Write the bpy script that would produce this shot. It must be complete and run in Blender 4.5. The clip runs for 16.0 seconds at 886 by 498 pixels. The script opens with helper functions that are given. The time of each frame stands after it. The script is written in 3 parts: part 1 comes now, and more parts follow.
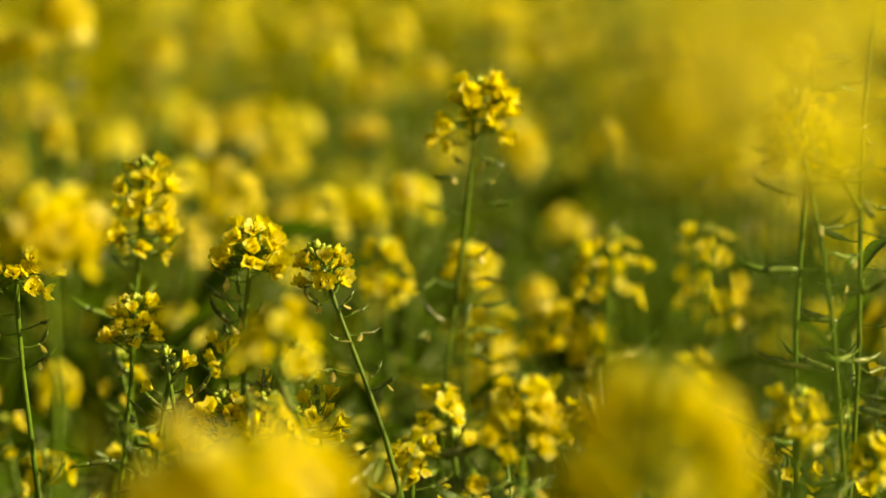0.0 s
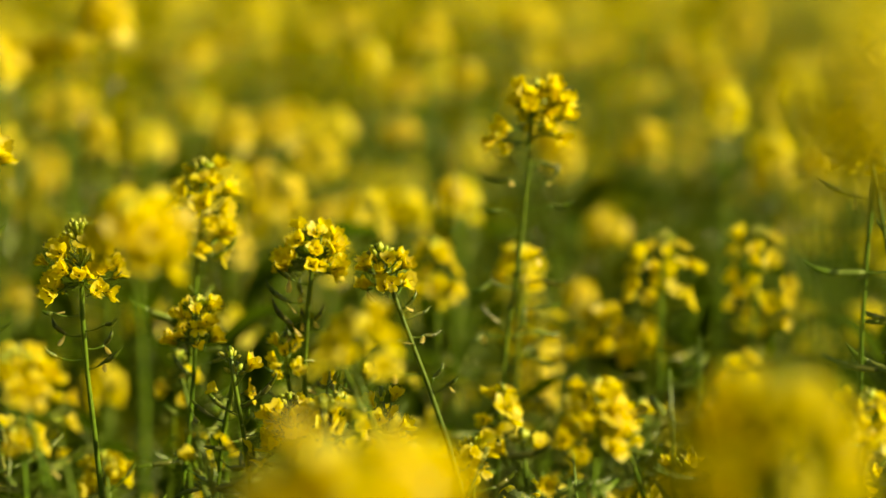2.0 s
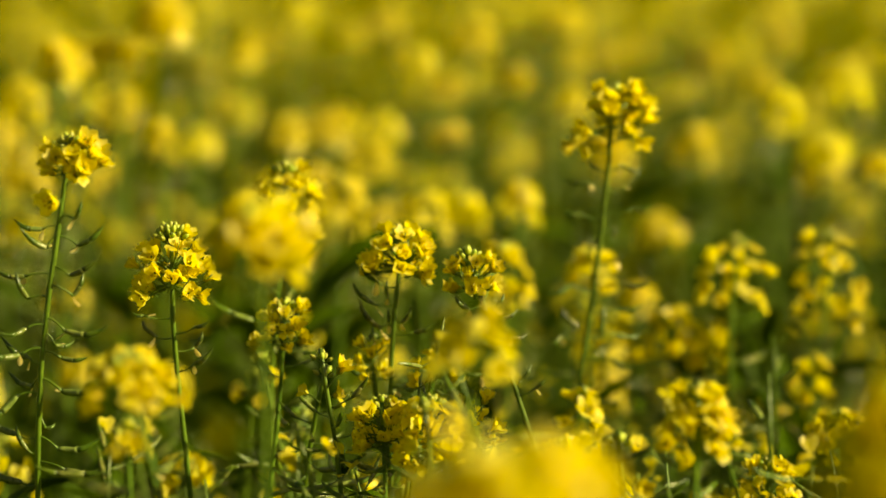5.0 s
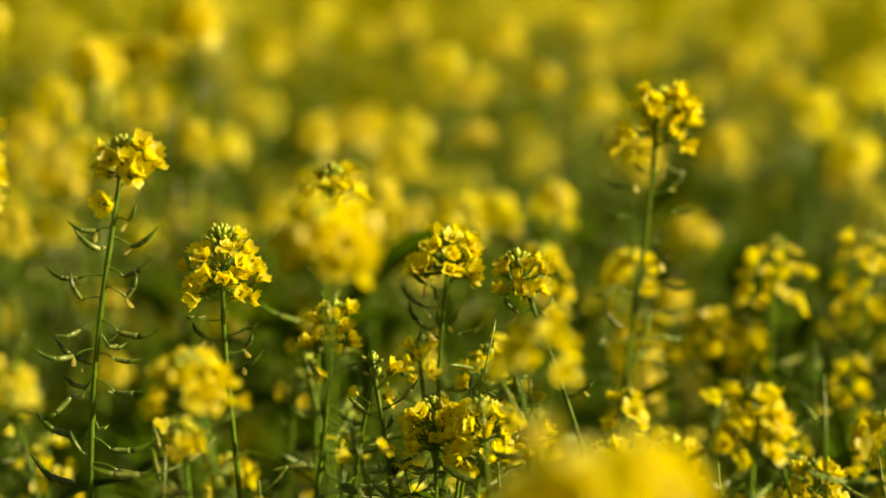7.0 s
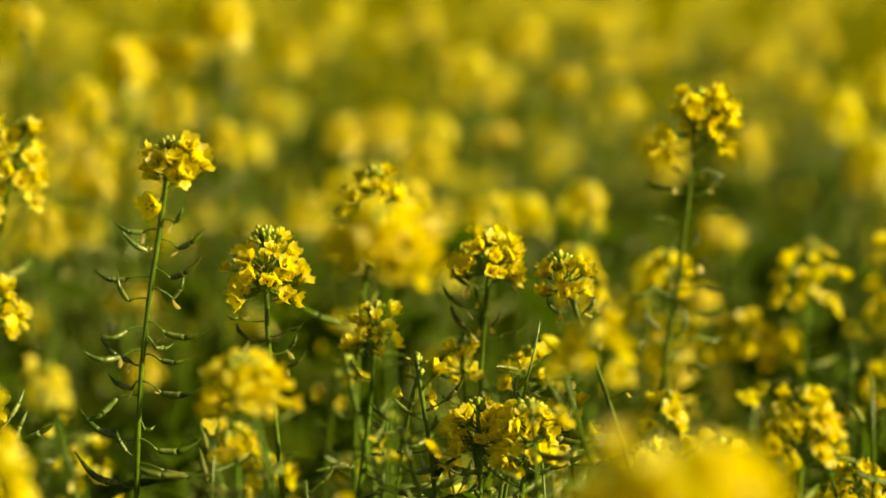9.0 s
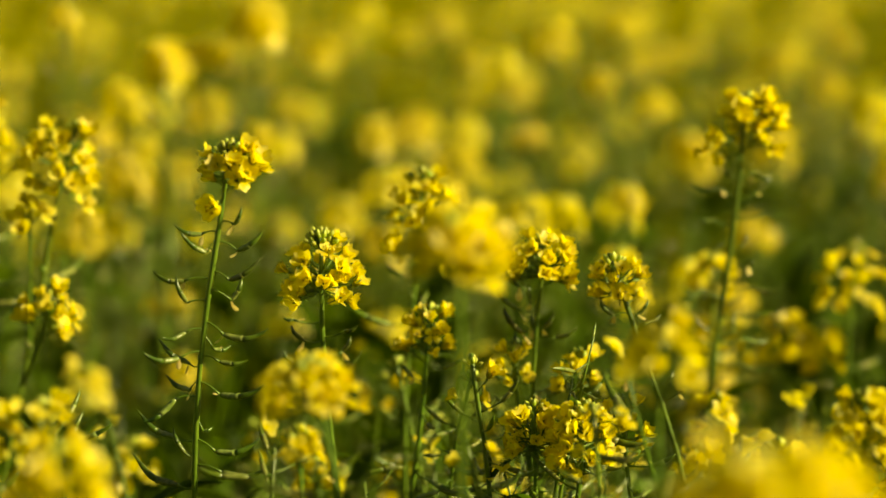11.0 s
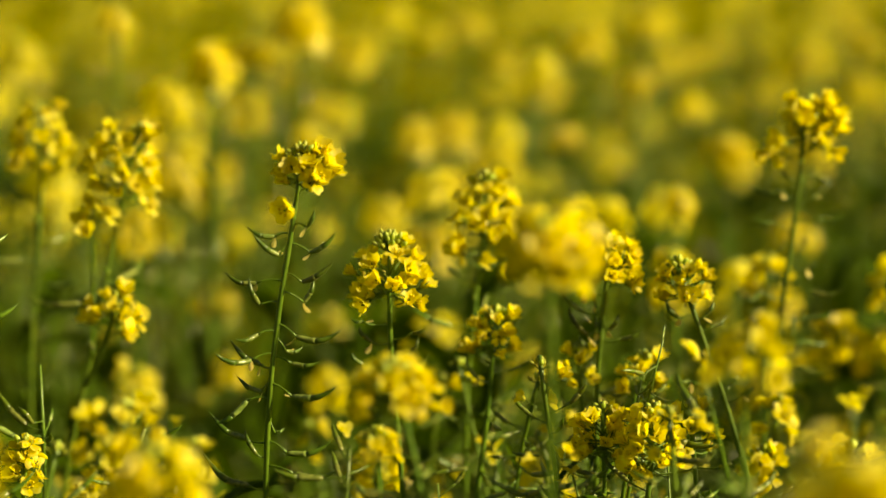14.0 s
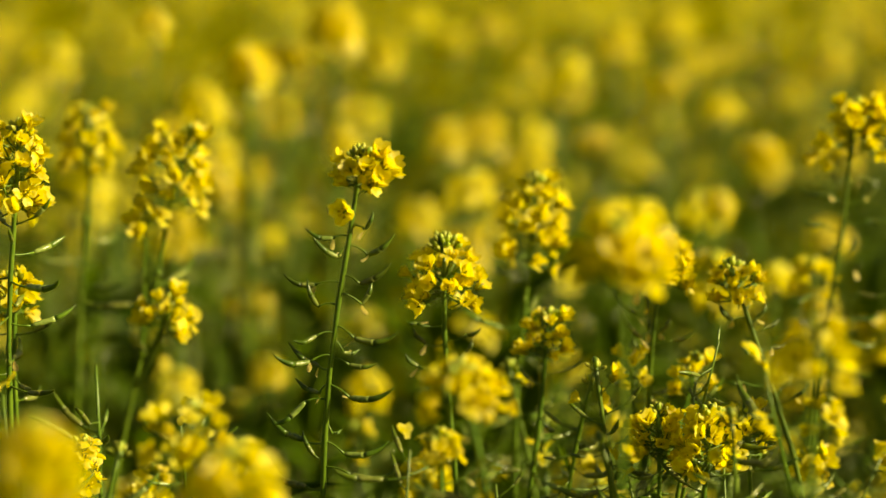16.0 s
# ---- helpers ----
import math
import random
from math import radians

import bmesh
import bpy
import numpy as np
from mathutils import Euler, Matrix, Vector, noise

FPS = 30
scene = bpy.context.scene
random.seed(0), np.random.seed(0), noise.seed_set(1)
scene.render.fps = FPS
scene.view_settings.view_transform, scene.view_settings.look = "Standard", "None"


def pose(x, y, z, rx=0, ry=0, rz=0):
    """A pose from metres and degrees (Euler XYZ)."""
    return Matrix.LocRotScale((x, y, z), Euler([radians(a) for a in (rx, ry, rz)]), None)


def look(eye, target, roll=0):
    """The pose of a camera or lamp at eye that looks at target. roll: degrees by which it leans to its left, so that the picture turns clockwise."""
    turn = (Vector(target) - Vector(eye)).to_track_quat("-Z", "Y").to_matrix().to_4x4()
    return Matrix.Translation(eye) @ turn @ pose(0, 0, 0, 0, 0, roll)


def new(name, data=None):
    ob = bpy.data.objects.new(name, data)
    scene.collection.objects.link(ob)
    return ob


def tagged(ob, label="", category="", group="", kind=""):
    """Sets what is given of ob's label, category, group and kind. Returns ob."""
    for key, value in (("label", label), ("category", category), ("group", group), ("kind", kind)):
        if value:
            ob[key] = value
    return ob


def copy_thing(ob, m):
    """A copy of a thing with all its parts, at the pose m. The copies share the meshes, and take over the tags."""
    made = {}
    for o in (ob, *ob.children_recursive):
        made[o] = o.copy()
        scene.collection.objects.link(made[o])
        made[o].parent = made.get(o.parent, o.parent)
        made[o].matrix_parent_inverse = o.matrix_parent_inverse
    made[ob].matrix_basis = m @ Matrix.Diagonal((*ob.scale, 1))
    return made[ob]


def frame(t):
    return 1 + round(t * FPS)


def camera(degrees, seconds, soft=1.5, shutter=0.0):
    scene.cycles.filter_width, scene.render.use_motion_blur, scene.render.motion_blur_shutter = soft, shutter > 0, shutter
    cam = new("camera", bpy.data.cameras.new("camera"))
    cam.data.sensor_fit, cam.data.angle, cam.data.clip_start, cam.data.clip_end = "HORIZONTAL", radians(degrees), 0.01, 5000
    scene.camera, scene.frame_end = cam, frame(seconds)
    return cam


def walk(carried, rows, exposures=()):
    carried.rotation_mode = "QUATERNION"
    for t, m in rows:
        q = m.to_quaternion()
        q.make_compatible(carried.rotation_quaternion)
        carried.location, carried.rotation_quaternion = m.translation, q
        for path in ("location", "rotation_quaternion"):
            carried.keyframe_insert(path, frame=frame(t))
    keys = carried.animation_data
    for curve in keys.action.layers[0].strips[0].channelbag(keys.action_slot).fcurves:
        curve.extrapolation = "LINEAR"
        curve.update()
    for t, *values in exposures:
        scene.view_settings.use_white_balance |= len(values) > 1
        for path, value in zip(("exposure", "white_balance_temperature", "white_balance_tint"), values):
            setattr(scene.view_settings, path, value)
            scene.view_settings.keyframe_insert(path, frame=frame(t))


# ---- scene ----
# A slider shot in a flowering mustard field: the camera glides to its left, level with the flower heads.
cam = camera(22.0, 16.0, 1.5)
cam.data.dof.use_dof = True
cam.data.dof.focus_distance = 1.145
cam.data.dof.aperture_fstop = 3.5
EYE, TILT = 1.2, 8.0


def slide(s):
    """The camera's pose after s metres of the slider."""
    c, n = math.cos(radians(TILT)), math.sin(radians(TILT))
    up, back = UPRATE * s + UPCURVE * s * s, BACKRATE * s
    eye = Vector((-s, n * up - c * back, EYE + c * up + n * back))
    return look(eye, eye + Vector((0, c, -n)), ROLLRATE * s)


UPRATE, UPCURVE, BACKRATE, ROLLRATE = 0.0417, -0.0376, 0.1530, 2.367
PATH = [
    (0.0, 0.0000),
    (0.5, 0.0080),
    (1.0, 0.0179),
    (1.5, 0.0253),
    (2.0, 0.0322),
    (2.5, 0.0381),
    (3.0, 0.0456),
    (3.5, 0.0526),
    (4.0, 0.0604),
    (4.5, 0.0686),
    (5.0, 0.0777),
    (7.5, 0.1083),
    (8.0, 0.1135),
    (8.5, 0.1190),
    (9.0, 0.1256),
    (9.5, 0.1331),
    (10.0, 0.1408),
    (12.5, 0.1716),
    (13.0, 0.1781),
    (13.5, 0.1836),
    (14.0, 0.1890),
    (14.5, 0.1949),
    (15.0, 0.2024),
    (15.5, 0.2098),
    (16.0, 0.2175),
]
STOPS, KELVIN, TINT = 0.74, 10300, 1
walk(cam, [(t, slide(s)) for t, s in PATH], [(0.0, STOPS, KELVIN, TINT), (16.0, STOPS, KELVIN, TINT)])

# ---- light ----
SUN_AZIMUTH, SUN_HEIGHT = 104.0, 28.0  # degrees clockwise from straight ahead; degrees over the horizon
world = bpy.data.worlds.new("sky")
scene.world = world
world.use_nodes = True
sky = world.node_tree.nodes.new("ShaderNodeTexSky")
sky.sky_type, sky.sun_disc = "NISHITA", False
sky.sun_elevation, sky.sun_rotation = radians(SUN_HEIGHT), radians(SUN_AZIMUTH)
sky.dust_density = 2.0
world.node_tree.links.new(sky.outputs[0], world.node_tree.nodes["Background"].inputs[0])
world.node_tree.nodes["Background"].inputs[1].default_value = 0.029
sun = new("sun", bpy.data.lights.new("sun", "SUN"))
sun.data.energy, sun.data.angle, sun.data.color = 5.0, radians(0.6), (1.0, 0.92, 0.74)
az, el = radians(SUN_AZIMUTH), radians(SUN_HEIGHT)
sun.matrix_world = look((0, 0, 5), Vector((0, 0, 5)) - Vector((math.sin(az) * math.cos(el), math.cos(az) * math.cos(el), math.sin(el))))

# ---- materials ----


def thin_material(name, low, high, rough, through_share, through_colour, grain=400.0, bump=0.15, vary=0.12, specular=0.5):
    """A plant's skin: colour varied by noise at two scales and from piece to piece, gloss, fine relief, and light let through."""
    m = bpy.data.materials.new(name)
    m.use_nodes = True
    nt = m.node_tree
    n, l = nt.nodes, nt.links
    bsdf = n["Principled BSDF"]
    coord, info, geo = n.new("ShaderNodeTexCoord"), n.new("ShaderNodeObjectInfo"), n.new("ShaderNodeNewGeometry")
    fine, wide = n.new("ShaderNodeTexNoise"), n.new("ShaderNodeTexNoise")
    fine.inputs["Scale"].default_value, fine.inputs["Detail"].default_value = grain, 4
    wide.inputs["Scale"].default_value, wide.inputs["Detail"].default_value = grain / 8, 2
    l.new(coord.outputs["Object"], fine.inputs["Vector"])
    l.new(coord.outputs["Object"], wide.inputs["Vector"])
    mix_noise = n.new("ShaderNodeMath")
    mix_noise.operation = "ADD"
    l.new(fine.outputs[0], mix_noise.inputs[0])
    l.new(wide.outputs[0], mix_noise.inputs[1])
    ramp = n.new("ShaderNodeValToRGB")
    ramp.color_ramp.elements[0].position, ramp.color_ramp.elements[1].position = 0.35, 0.65
    ramp.color_ramp.elements[0].color, ramp.color_ramp.elements[1].color = (*low, 1), (*high, 1)
    half = n.new("ShaderNodeMath")
    half.operation = "MULTIPLY"
    half.inputs[1].default_value = 0.5
    l.new(mix_noise.outputs[0], half.inputs[0])
    l.new(half.outputs[0], ramp.inputs[0])
    # brightness and hue from piece to piece
    piece = n.new("ShaderNodeMath")
    piece.operation = "ADD"
    l.new(info.outputs["Random"], piece.inputs[0])
    l.new(geo.outputs["Random Per Island"], piece.inputs[1])
    spread = n.new("ShaderNodeMapRange")
    spread.inputs[1].default_value, spread.inputs[2].default_value = 0.0, 2.0
    spread.inputs[3].default_value, spread.inputs[4].default_value = 1 - 1.6 * vary, 1 + 1.6 * vary
    l.new(piece.outputs[0], spread.inputs[0])
    hue = n.new("ShaderNodeHueSaturation")
    l.new(ramp.outputs[0], hue.inputs["Color"])
    l.new(spread.outputs[0], hue.inputs["Value"])
    shift = n.new("ShaderNodeMapRange")
    shift.inputs[3].default_value, shift.inputs[4].default_value = 0.5 - 0.06 * vary, 0.5 + 0.06 * vary
    l.new(info.outputs["Random"], shift.inputs[0])
    l.new(shift.outputs[0], hue.inputs["Hue"])
    l.new(hue.outputs[0], bsdf.inputs["Base Color"])
    bsdf.inputs["Roughness"].default_value = rough
    bsdf.inputs["Specular IOR Level"].default_value = specular
    relief = n.new("ShaderNodeBump")
    relief.inputs["Strength"].default_value, relief.inputs["Distance"].default_value = bump, 0.0006
    l.new(fine.outputs[0], relief.inputs["Height"])
    l.new(relief.outputs[0], bsdf.inputs["Normal"])
    if through_share > 0:
        passing, mix, tint = n.new("ShaderNodeBsdfTranslucent"), n.new("ShaderNodeMixShader"), n.new("ShaderNodeMix")
        tint.data_type, tint.blend_type = "RGBA", "MULTIPLY"
        tint.inputs["Factor"].default_value = 1.0
        l.new(hue.outputs[0], tint.inputs["A"])
        tint.inputs["B"].default_value = (*through_colour, 1)
        l.new(tint.outputs["Result"], passing.inputs["Color"])
        mix.inputs[0].default_value = through_share
        l.new(bsdf.outputs[0], mix.inputs[1])
        l.new(passing.outputs[0], mix.inputs[2])
        l.new(mix.outputs[0], n["Material Output"].inputs["Surface"])
    return m


PETAL = thin_material("petal", (0.87, 0.735, 0.010), (0.97, 0.90, 0.22), 0.40, 0.61, (1.0, 1.0, 0.58), 600, 0.5, 0.12, 0.55)
BUD = thin_material("bud", (0.26, 0.36, 0.03), (0.62, 0.64, 0.12), 0.38, 0.2, (1.0, 1.0, 0.5), 600, 0.2, 0.35)
SEPAL = thin_material("sepal", (0.50, 0.55, 0.04), (0.76, 0.74, 0.12), 0.40, 0.4, (1.0, 1.0, 0.5), 600, 0.2, 0.2)
STALK = thin_material("stalk", (0.045, 0.105, 0.008), (0.13, 0.215, 0.020), 0.40, 0.0, (1, 1, 1), 300, 0.3, 0.15, 0.4)
POD = thin_material("pod", (0.085, 0.140, 0.018), (0.29, 0.34, 0.085), 0.27, 0.25, (1, 1, 0.5), 500, 0.4, 0.4, 0.7)
BEAK = thin_material("pod_beak", (0.04, 0.095, 0.008), (0.14, 0.225, 0.022), 0.32, 0.25, (1, 1, 0.4), 500, 0.3, 0.3, 0.6)
WITHERED = thin_material("withered_petal", (0.74, 0.60, 0.12), (0.92, 0.84, 0.40), 0.4, 0.5, (1, 0.97, 0.7), 600, 0.5, 0.15, 0.5)
LEAF = thin_material("leaf", (0.024, 0.052, 0.002), (0.058, 0.095, 0.004), 0.5, 0.22, (1.0, 1.1, 0.3), 120, 0.3, 0.25, 0.06)
STAMEN = thin_material("stamen", (0.78, 0.60, 0.03), (0.88, 0.74, 0.08), 0.6, 0.3, (1, 1, 0.6), 900, 0.2, 0.1)
SOIL = thin_material("soil", (0.05, 0.035, 0.02), (0.12, 0.085, 0.05), 0.95, 0.0, (1, 1, 1), 40, 0.8, 0.0, 0.2)

# ---- shapes: each is a pair of vertices and faces with material numbers ----


class Shape:
    def __init__(self):
        self.v, self.f, self.m, self.count = [], [], [], 0

    def add(self, verts, faces, number=0):
        base = self.count
        self.v.append(np.asarray(verts, float))
        self.f.extend(tuple(base + i for i in f) for f in faces)
        self.m.extend([number] * len(faces))
        self.count += len(verts)
        return self

    def put(self, other, m, renumber=None):
        if other.count:
            a = np.array(m)
            pts = np.concatenate(other.v) @ a[:3, :3].T + a[:3, 3]
            base = self.count
            self.v.append(pts)
            self.f.extend(tuple(base + i for i in f) for f in other.f)
            self.m.extend(other.m if renumber is None else [renumber] * len(other.f))
            self.count += len(pts)
        return self

    def mesh(self, name, materials):
        data = bpy.data.meshes.new(name)
        data.from_pydata(np.concatenate(self.v).tolist(), [], self.f)
        for mat in materials:
            data.materials.append(mat)
        data.polygons.foreach_set("material_index", np.array(self.m, np.int32))
        data.polygons.foreach_set("use_smooth", np.ones(len(self.f), bool))
        data.update()
        return data


def part(name, data, parent, m=None, label=""):
    ob = new(name, data)
    ob.parent = parent
    if m is not None:
        ob.matrix_basis = m
    return tagged(ob, label=label)


def grid(rows, cols):
    return [(r * cols + c, r * cols + c + 1, (r + 1) * cols + c + 1, (r + 1) * cols + c) for r in range(rows - 1) for c in range(cols - 1)]


def tube(points, radii, sides=6, closed=True):
    """Vertices and faces of a round stalk along points."""
    points = [Vector(p) for p in points]
    verts, faces = [], []
    side = None
    for i, p in enumerate(points):
        d = (points[min(i + 1, len(points) - 1)] - points[max(i - 1, 0)]).normalized()
        if side is None:
            side = d.orthogonal().normalized()
        side = (side - d * side.dot(d)).normalized()
        other = d.cross(side)
        for k in range(sides):
            a = 2 * math.pi * k / sides
            verts.append(p + (side * math.cos(a) + other * math.sin(a)) * radii[i])
    n = len(points)
    for i in range(n - 1):
        for k in range(sides):
            q = (k + 1) % sides
            faces.append((i * sides + k, i * sides + q, (i + 1) * sides + q, (i + 1) * sides + k))
    if closed:
        faces += [tuple(reversed(range(sides))), tuple(range((n - 1) * sides, n * sides))]
    return [tuple(v) for v in verts], faces


def petal_shape(rng, rows=7, cols=5, length=0.0092, width=0.0078, lift=70.0, spread=8.0):
    """A clawed petal that rises from the flower's heart and bends outward; x is outward, z the flower's axis."""
    verts = []
    r, h = 0.0004, 0.0
    warp, phase, cup = rng.uniform(0.25, 0.85), rng.uniform(0, 6.28), rng.uniform(-0.2, 0.5)
    for i in range(rows):
        u = i / (rows - 1)
        k = min(1.0, max(0.0, (u - 0.12) / 0.45))
        angle = radians(lift + (spread - lift) * k * k * (3 - 2 * k) - 25 * max(0, u - 0.7))
        if i:
            r += length / (rows - 1) * math.cos(angle)
            h += length / (rows - 1) * math.sin(angle)
        blade = math.sqrt(max(0.0, 1 - ((u - 0.68) / 0.40) ** 2)) if u > 0.34 else 0.0
        w = width / 2 * max(0.30 + 0.55 * u * (u < 0.5), blade, 0.42 if i == rows - 1 else 0)
        for j in range(cols):
            v = 2 * j / (cols - 1) - 1
            notch = -0.0005 * (1 - abs(v)) if i == rows - 1 else 0.0
            wave = warp * (0.0011 * math.sin(3.0 * v + phase) * u + 0.0005 * math.sin(7.0 * v - phase) * u * u + 0.0004 * math.sin(9.0 * u + 2 * phase) * u)
            bow = cup * 0.0016 * v * v * u
            verts.append((r + notch - bow * math.sin(angle), v * w, h + wave + bow * math.cos(angle)))
    return Shape().add(verts, grid(rows, cols), 0)


def bead(length, radius, rings=5, sides=6, point=0.4):
    """A bud: an egg that stands on the origin along z."""
    pts = [(0, 0, length * i / (rings - 1)) for i in range(rings)]
    rad = [radius * max(0.08, math.sin(math.pi * min(0.97, 0.12 + 0.86 * (i / (rings - 1)) ** (1 + 0.2 * point))) ** 0.75) for i in range(rings)]
    return tube(pts, rad, sides)


def heart_shape(rng, stalk, detail=True):
    """The middle of a flower with its pedicel: green stalk along -z, sepals and stamens. Numbers: 0 stalk, 1 bud, 2 stamen."""
    s = Shape()
    s.add(*tube([(0, 0, -stalk), (0.0006, 0, -stalk * 0.5), (0, 0, 0)], [0.00045, 0.0004, 0.0006], 5 if detail else 3), 0)
    for k in range(4):
        a = k * math.pi / 2 + math.pi / 4
        m = pose(0.0007 * math.cos(a), 0.0007 * math.sin(a), 0, 0, rng.uniform(18, 45), math.degrees(a))
        s.put(Shape().add(*bead(0.0042, 0.0007, 4, 4), 1), m)
    s.add(*tube([(0, 0, 0), (0, 0, 0.0035), (0.0002, 0, 0.0062)], [0.0007, 0.0006, 0.0004], 5), 0)
    for k in range(6 if detail else 3):
        a = k * math.pi / 3 + rng.uniform(-0.2, 0.2)
        o = 0.0016 + 0.0006 * rng.random()
        s.add(*tube([(0.0006 * math.cos(a), 0.0006 * math.sin(a), 0), (o * math.cos(a), o * math.sin(a), 0.0048), (1.2 * o * math.cos(a), 1.2 * o * math.sin(a), 0.0062)], [0.0003, 0.0003, 0.0007], 4), 2)
    return s


def pod_body(s, line, girth):
    """A pod along a line: a bumpy seed case of one third to a half, then a flat beak that tapers. Numbers: 0 case, 2 beak."""
    n = len(line) - 1
    split = max(2, round(n * 0.46))
    case = [girth * (0.45, 0.85)[i] if i < 2 else girth * (0.92 + 0.14 * math.sin(2.9 * i)) for i in range(split + 1)]
    s.add(*tube(line[: split + 1], case, 7), 0)
    beak = [girth * (0.88 if i == 0 else 0.80 * (1 - (i / (n - split)) ** 1.7) + 0.14) for i in range(n - split + 1)]
    s.add(*tube(line[split:], beak, 6), 2)


def pod_shape(rng, length, bend, kink=0.0, stalk=0.0115):
    """A seed pod on its pedicel, from the stem at the origin out along x and curving up. Numbers: 0 case, 1 stalk, 2 beak."""
    s = Shape()
    pts, a = [Vector((0, 0, 0))], radians(rng.uniform(-10, 8))
    for i in range(4):
        pts.append(pts[-1] + Vector((math.cos(a), 0, math.sin(a))) * stalk / 4)
        a += radians(bend * 0.12)
    s.add(*tube(pts, [0.0007, 0.0005, 0.0004, 0.0005, 0.0007], 5), 1)
    a += radians(kink)
    q, n = [pts[-1]], 10
    for i in range(n):
        q.append(q[-1] + Vector((math.cos(a), 0.08 * math.sin(i + bend), math.sin(a))) * length / n)
        a += radians(1.8 * bend / n * i / (n - 1))
    pod_body(s, q, 0.0009 + 0.030 * length)
    return s


def grown_pod(rng, out, rise, tip_out, tip_rise):
    """A pod grown to a given reach: the pedicel's end and the pod's tip, in metres out along x and up. Numbers as above."""
    s = Shape()
    joint, tip = Vector((out, 0, rise)), Vector((tip_out, rng.uniform(-0.004, 0.004), tip_rise))
    pts = [joint * (i / 5) + Vector((0, 0, 0.0012 * math.sin(math.pi * i / 5) * (1 if rise < 0 else -1))) for i in range(6)]
    s.add(*tube(pts, [0.0007, 0.0005, 0.0004, 0.0004, 0.0005, 0.0008], 5), 1)
    way = tip - joint
    long = way.length
    sag = Vector((0, 0, -1)) * long * rng.uniform(0.10, 0.17) if abs(way.x) > abs(way.z) else Vector((way.x, 0, -0.2 * abs(way.z))) * 0.22
    line = [joint + way * u + sag * 4 * u * (1 - u) * (0.8 + 0.4 * u) + Vector((0, 0.0006 * math.sin(9 * u), 0)) for u in [i / 11 for i in range(12)]]
    pod_body(s, line, min(0.0021, 0.0008 + 0.042 * long))
    return s


def leaf_shape(rng, length, width, rows=9, arch=60.0):
    """A lance-shaped leaf from the origin along x: folded at its midrib, wavy at its edge, arching over."""
    verts, r, h, a = [], 0.0, 0.0, radians(rng.uniform(25, 60))
    phase = rng.uniform(0, 6)
    for i in range(rows):
        u = i / (rows - 1)
        if i:
            r += length / (rows - 1) * math.cos(a)
            h += length / (rows - 1) * math.sin(a)
        a -= radians(arch / rows)
        w = width / 2 * max(0.05, math.sin(math.pi * min(1, 0.1 + 0.9 * u)) ** 0.8) * (1 + 0.12 * math.sin(9 * u + phase))
        for v in (-1, -0.5, 0, 0.5, 1):
            verts.append((r - abs(v) * 0.3 * w * math.sin(a), v * w, h + abs(v) * 0.35 * w + 0.08 * w * math.sin(12 * u + 3 * v + phase)))
    return Shape().add(verts, grid(rows, 5), 0)


# ---- the pieces that the plants share ----
rng = random.Random(7)
PETALS = [petal_shape(rng, spread=s, lift=54, length=0.0091 + rng.uniform(-0.0009, 0.0009), width=0.0082 + rng.uniform(-0.0008, 0.0008), rows=8, cols=6) for s in (4, 14, 24, 36, -14, 48, 20, 60)]
CUPPED = [petal_shape(rng, spread=s, lift=82, length=0.0092 + rng.uniform(-0.0008, 0.0006), width=0.0090 + rng.uniform(-0.0008, 0.0006), rows=8, cols=6) for s in (50, 66, 58, 40, 74)]
LOW_PETALS = [petal_shape(rng, 4, 3, spread=s) for s in (5, 20)]
PETAL_MESH = [p.mesh("petal", [PETAL]) for p in PETALS]
CUPPED_MESH = [p.mesh("petal", [PETAL]) for p in CUPPED]
HEARTS = [heart_shape(rng, k) for k in (0.008, 0.011, 0.014)]
HEART_MESH = [h.mesh("flower", [STALK, SEPAL, STAMEN]) for h in HEARTS]
BUDS = [Shape().add(*bead(0.0046, 0.0014, 6, 7), 1).add(*tube([(0, 0, -0.006), (0, 0, 0.0004)], [0.0004, 0.0005], 5), 0) for _ in range(1)]
BUD_MESH = [b.mesh("bud", [STALK, BUD]) for b in BUDS]
PODS = [pod_shape(rng, l, b, k) for l, b, k in ((0.009, 12, 10), (0.013, 30, 12), (0.018, 28, 5), (0.024, 48, -8), (0.029, 52, -8), (0.026, 44, 10), (0.022, -14, 40), (0.028, 66, -20))]
POD_MESH = [p.mesh("pod", [POD, STALK, BEAK]) for p in PODS]
PEDICEL_MESH = [Shape().add(*tube([(0, 0, 0), (0.03 * b, 0, 0.3), (0.05 * b, 0, 0.65), (0, 0, 1)], [0.06, 0.045, 0.045, 0.07], 5), 0).mesh("pedicel", [STALK]) for b in (1.0, -1.4, 2.0)]
WITHERED_MESH = [petal_shape(rng, 5, 4, 0.0085, 0.0042, 60, s).mesh("petal", [WITHERED]) for s in (40, 80)]
LEAVES = [leaf_shape(rng, l, w, arch=a) for l, w, a in ((0.05, 0.010, 50), (0.075, 0.016, 80), (0.10, 0.026, 95), (0.06, 0.008, 30))]
LEAF_MESH = [s.mesh("leaf", [LEAF]) for s in LEAVES]


def petal_poses(rng, jitter=10.0):
    turn = rng.uniform(0, 90)
    return [pose(0, 0, 0.001, 0, rng.uniform(-jitter, jitter), turn + 90 * k + rng.uniform(-8, 8)) for k in range(4)]


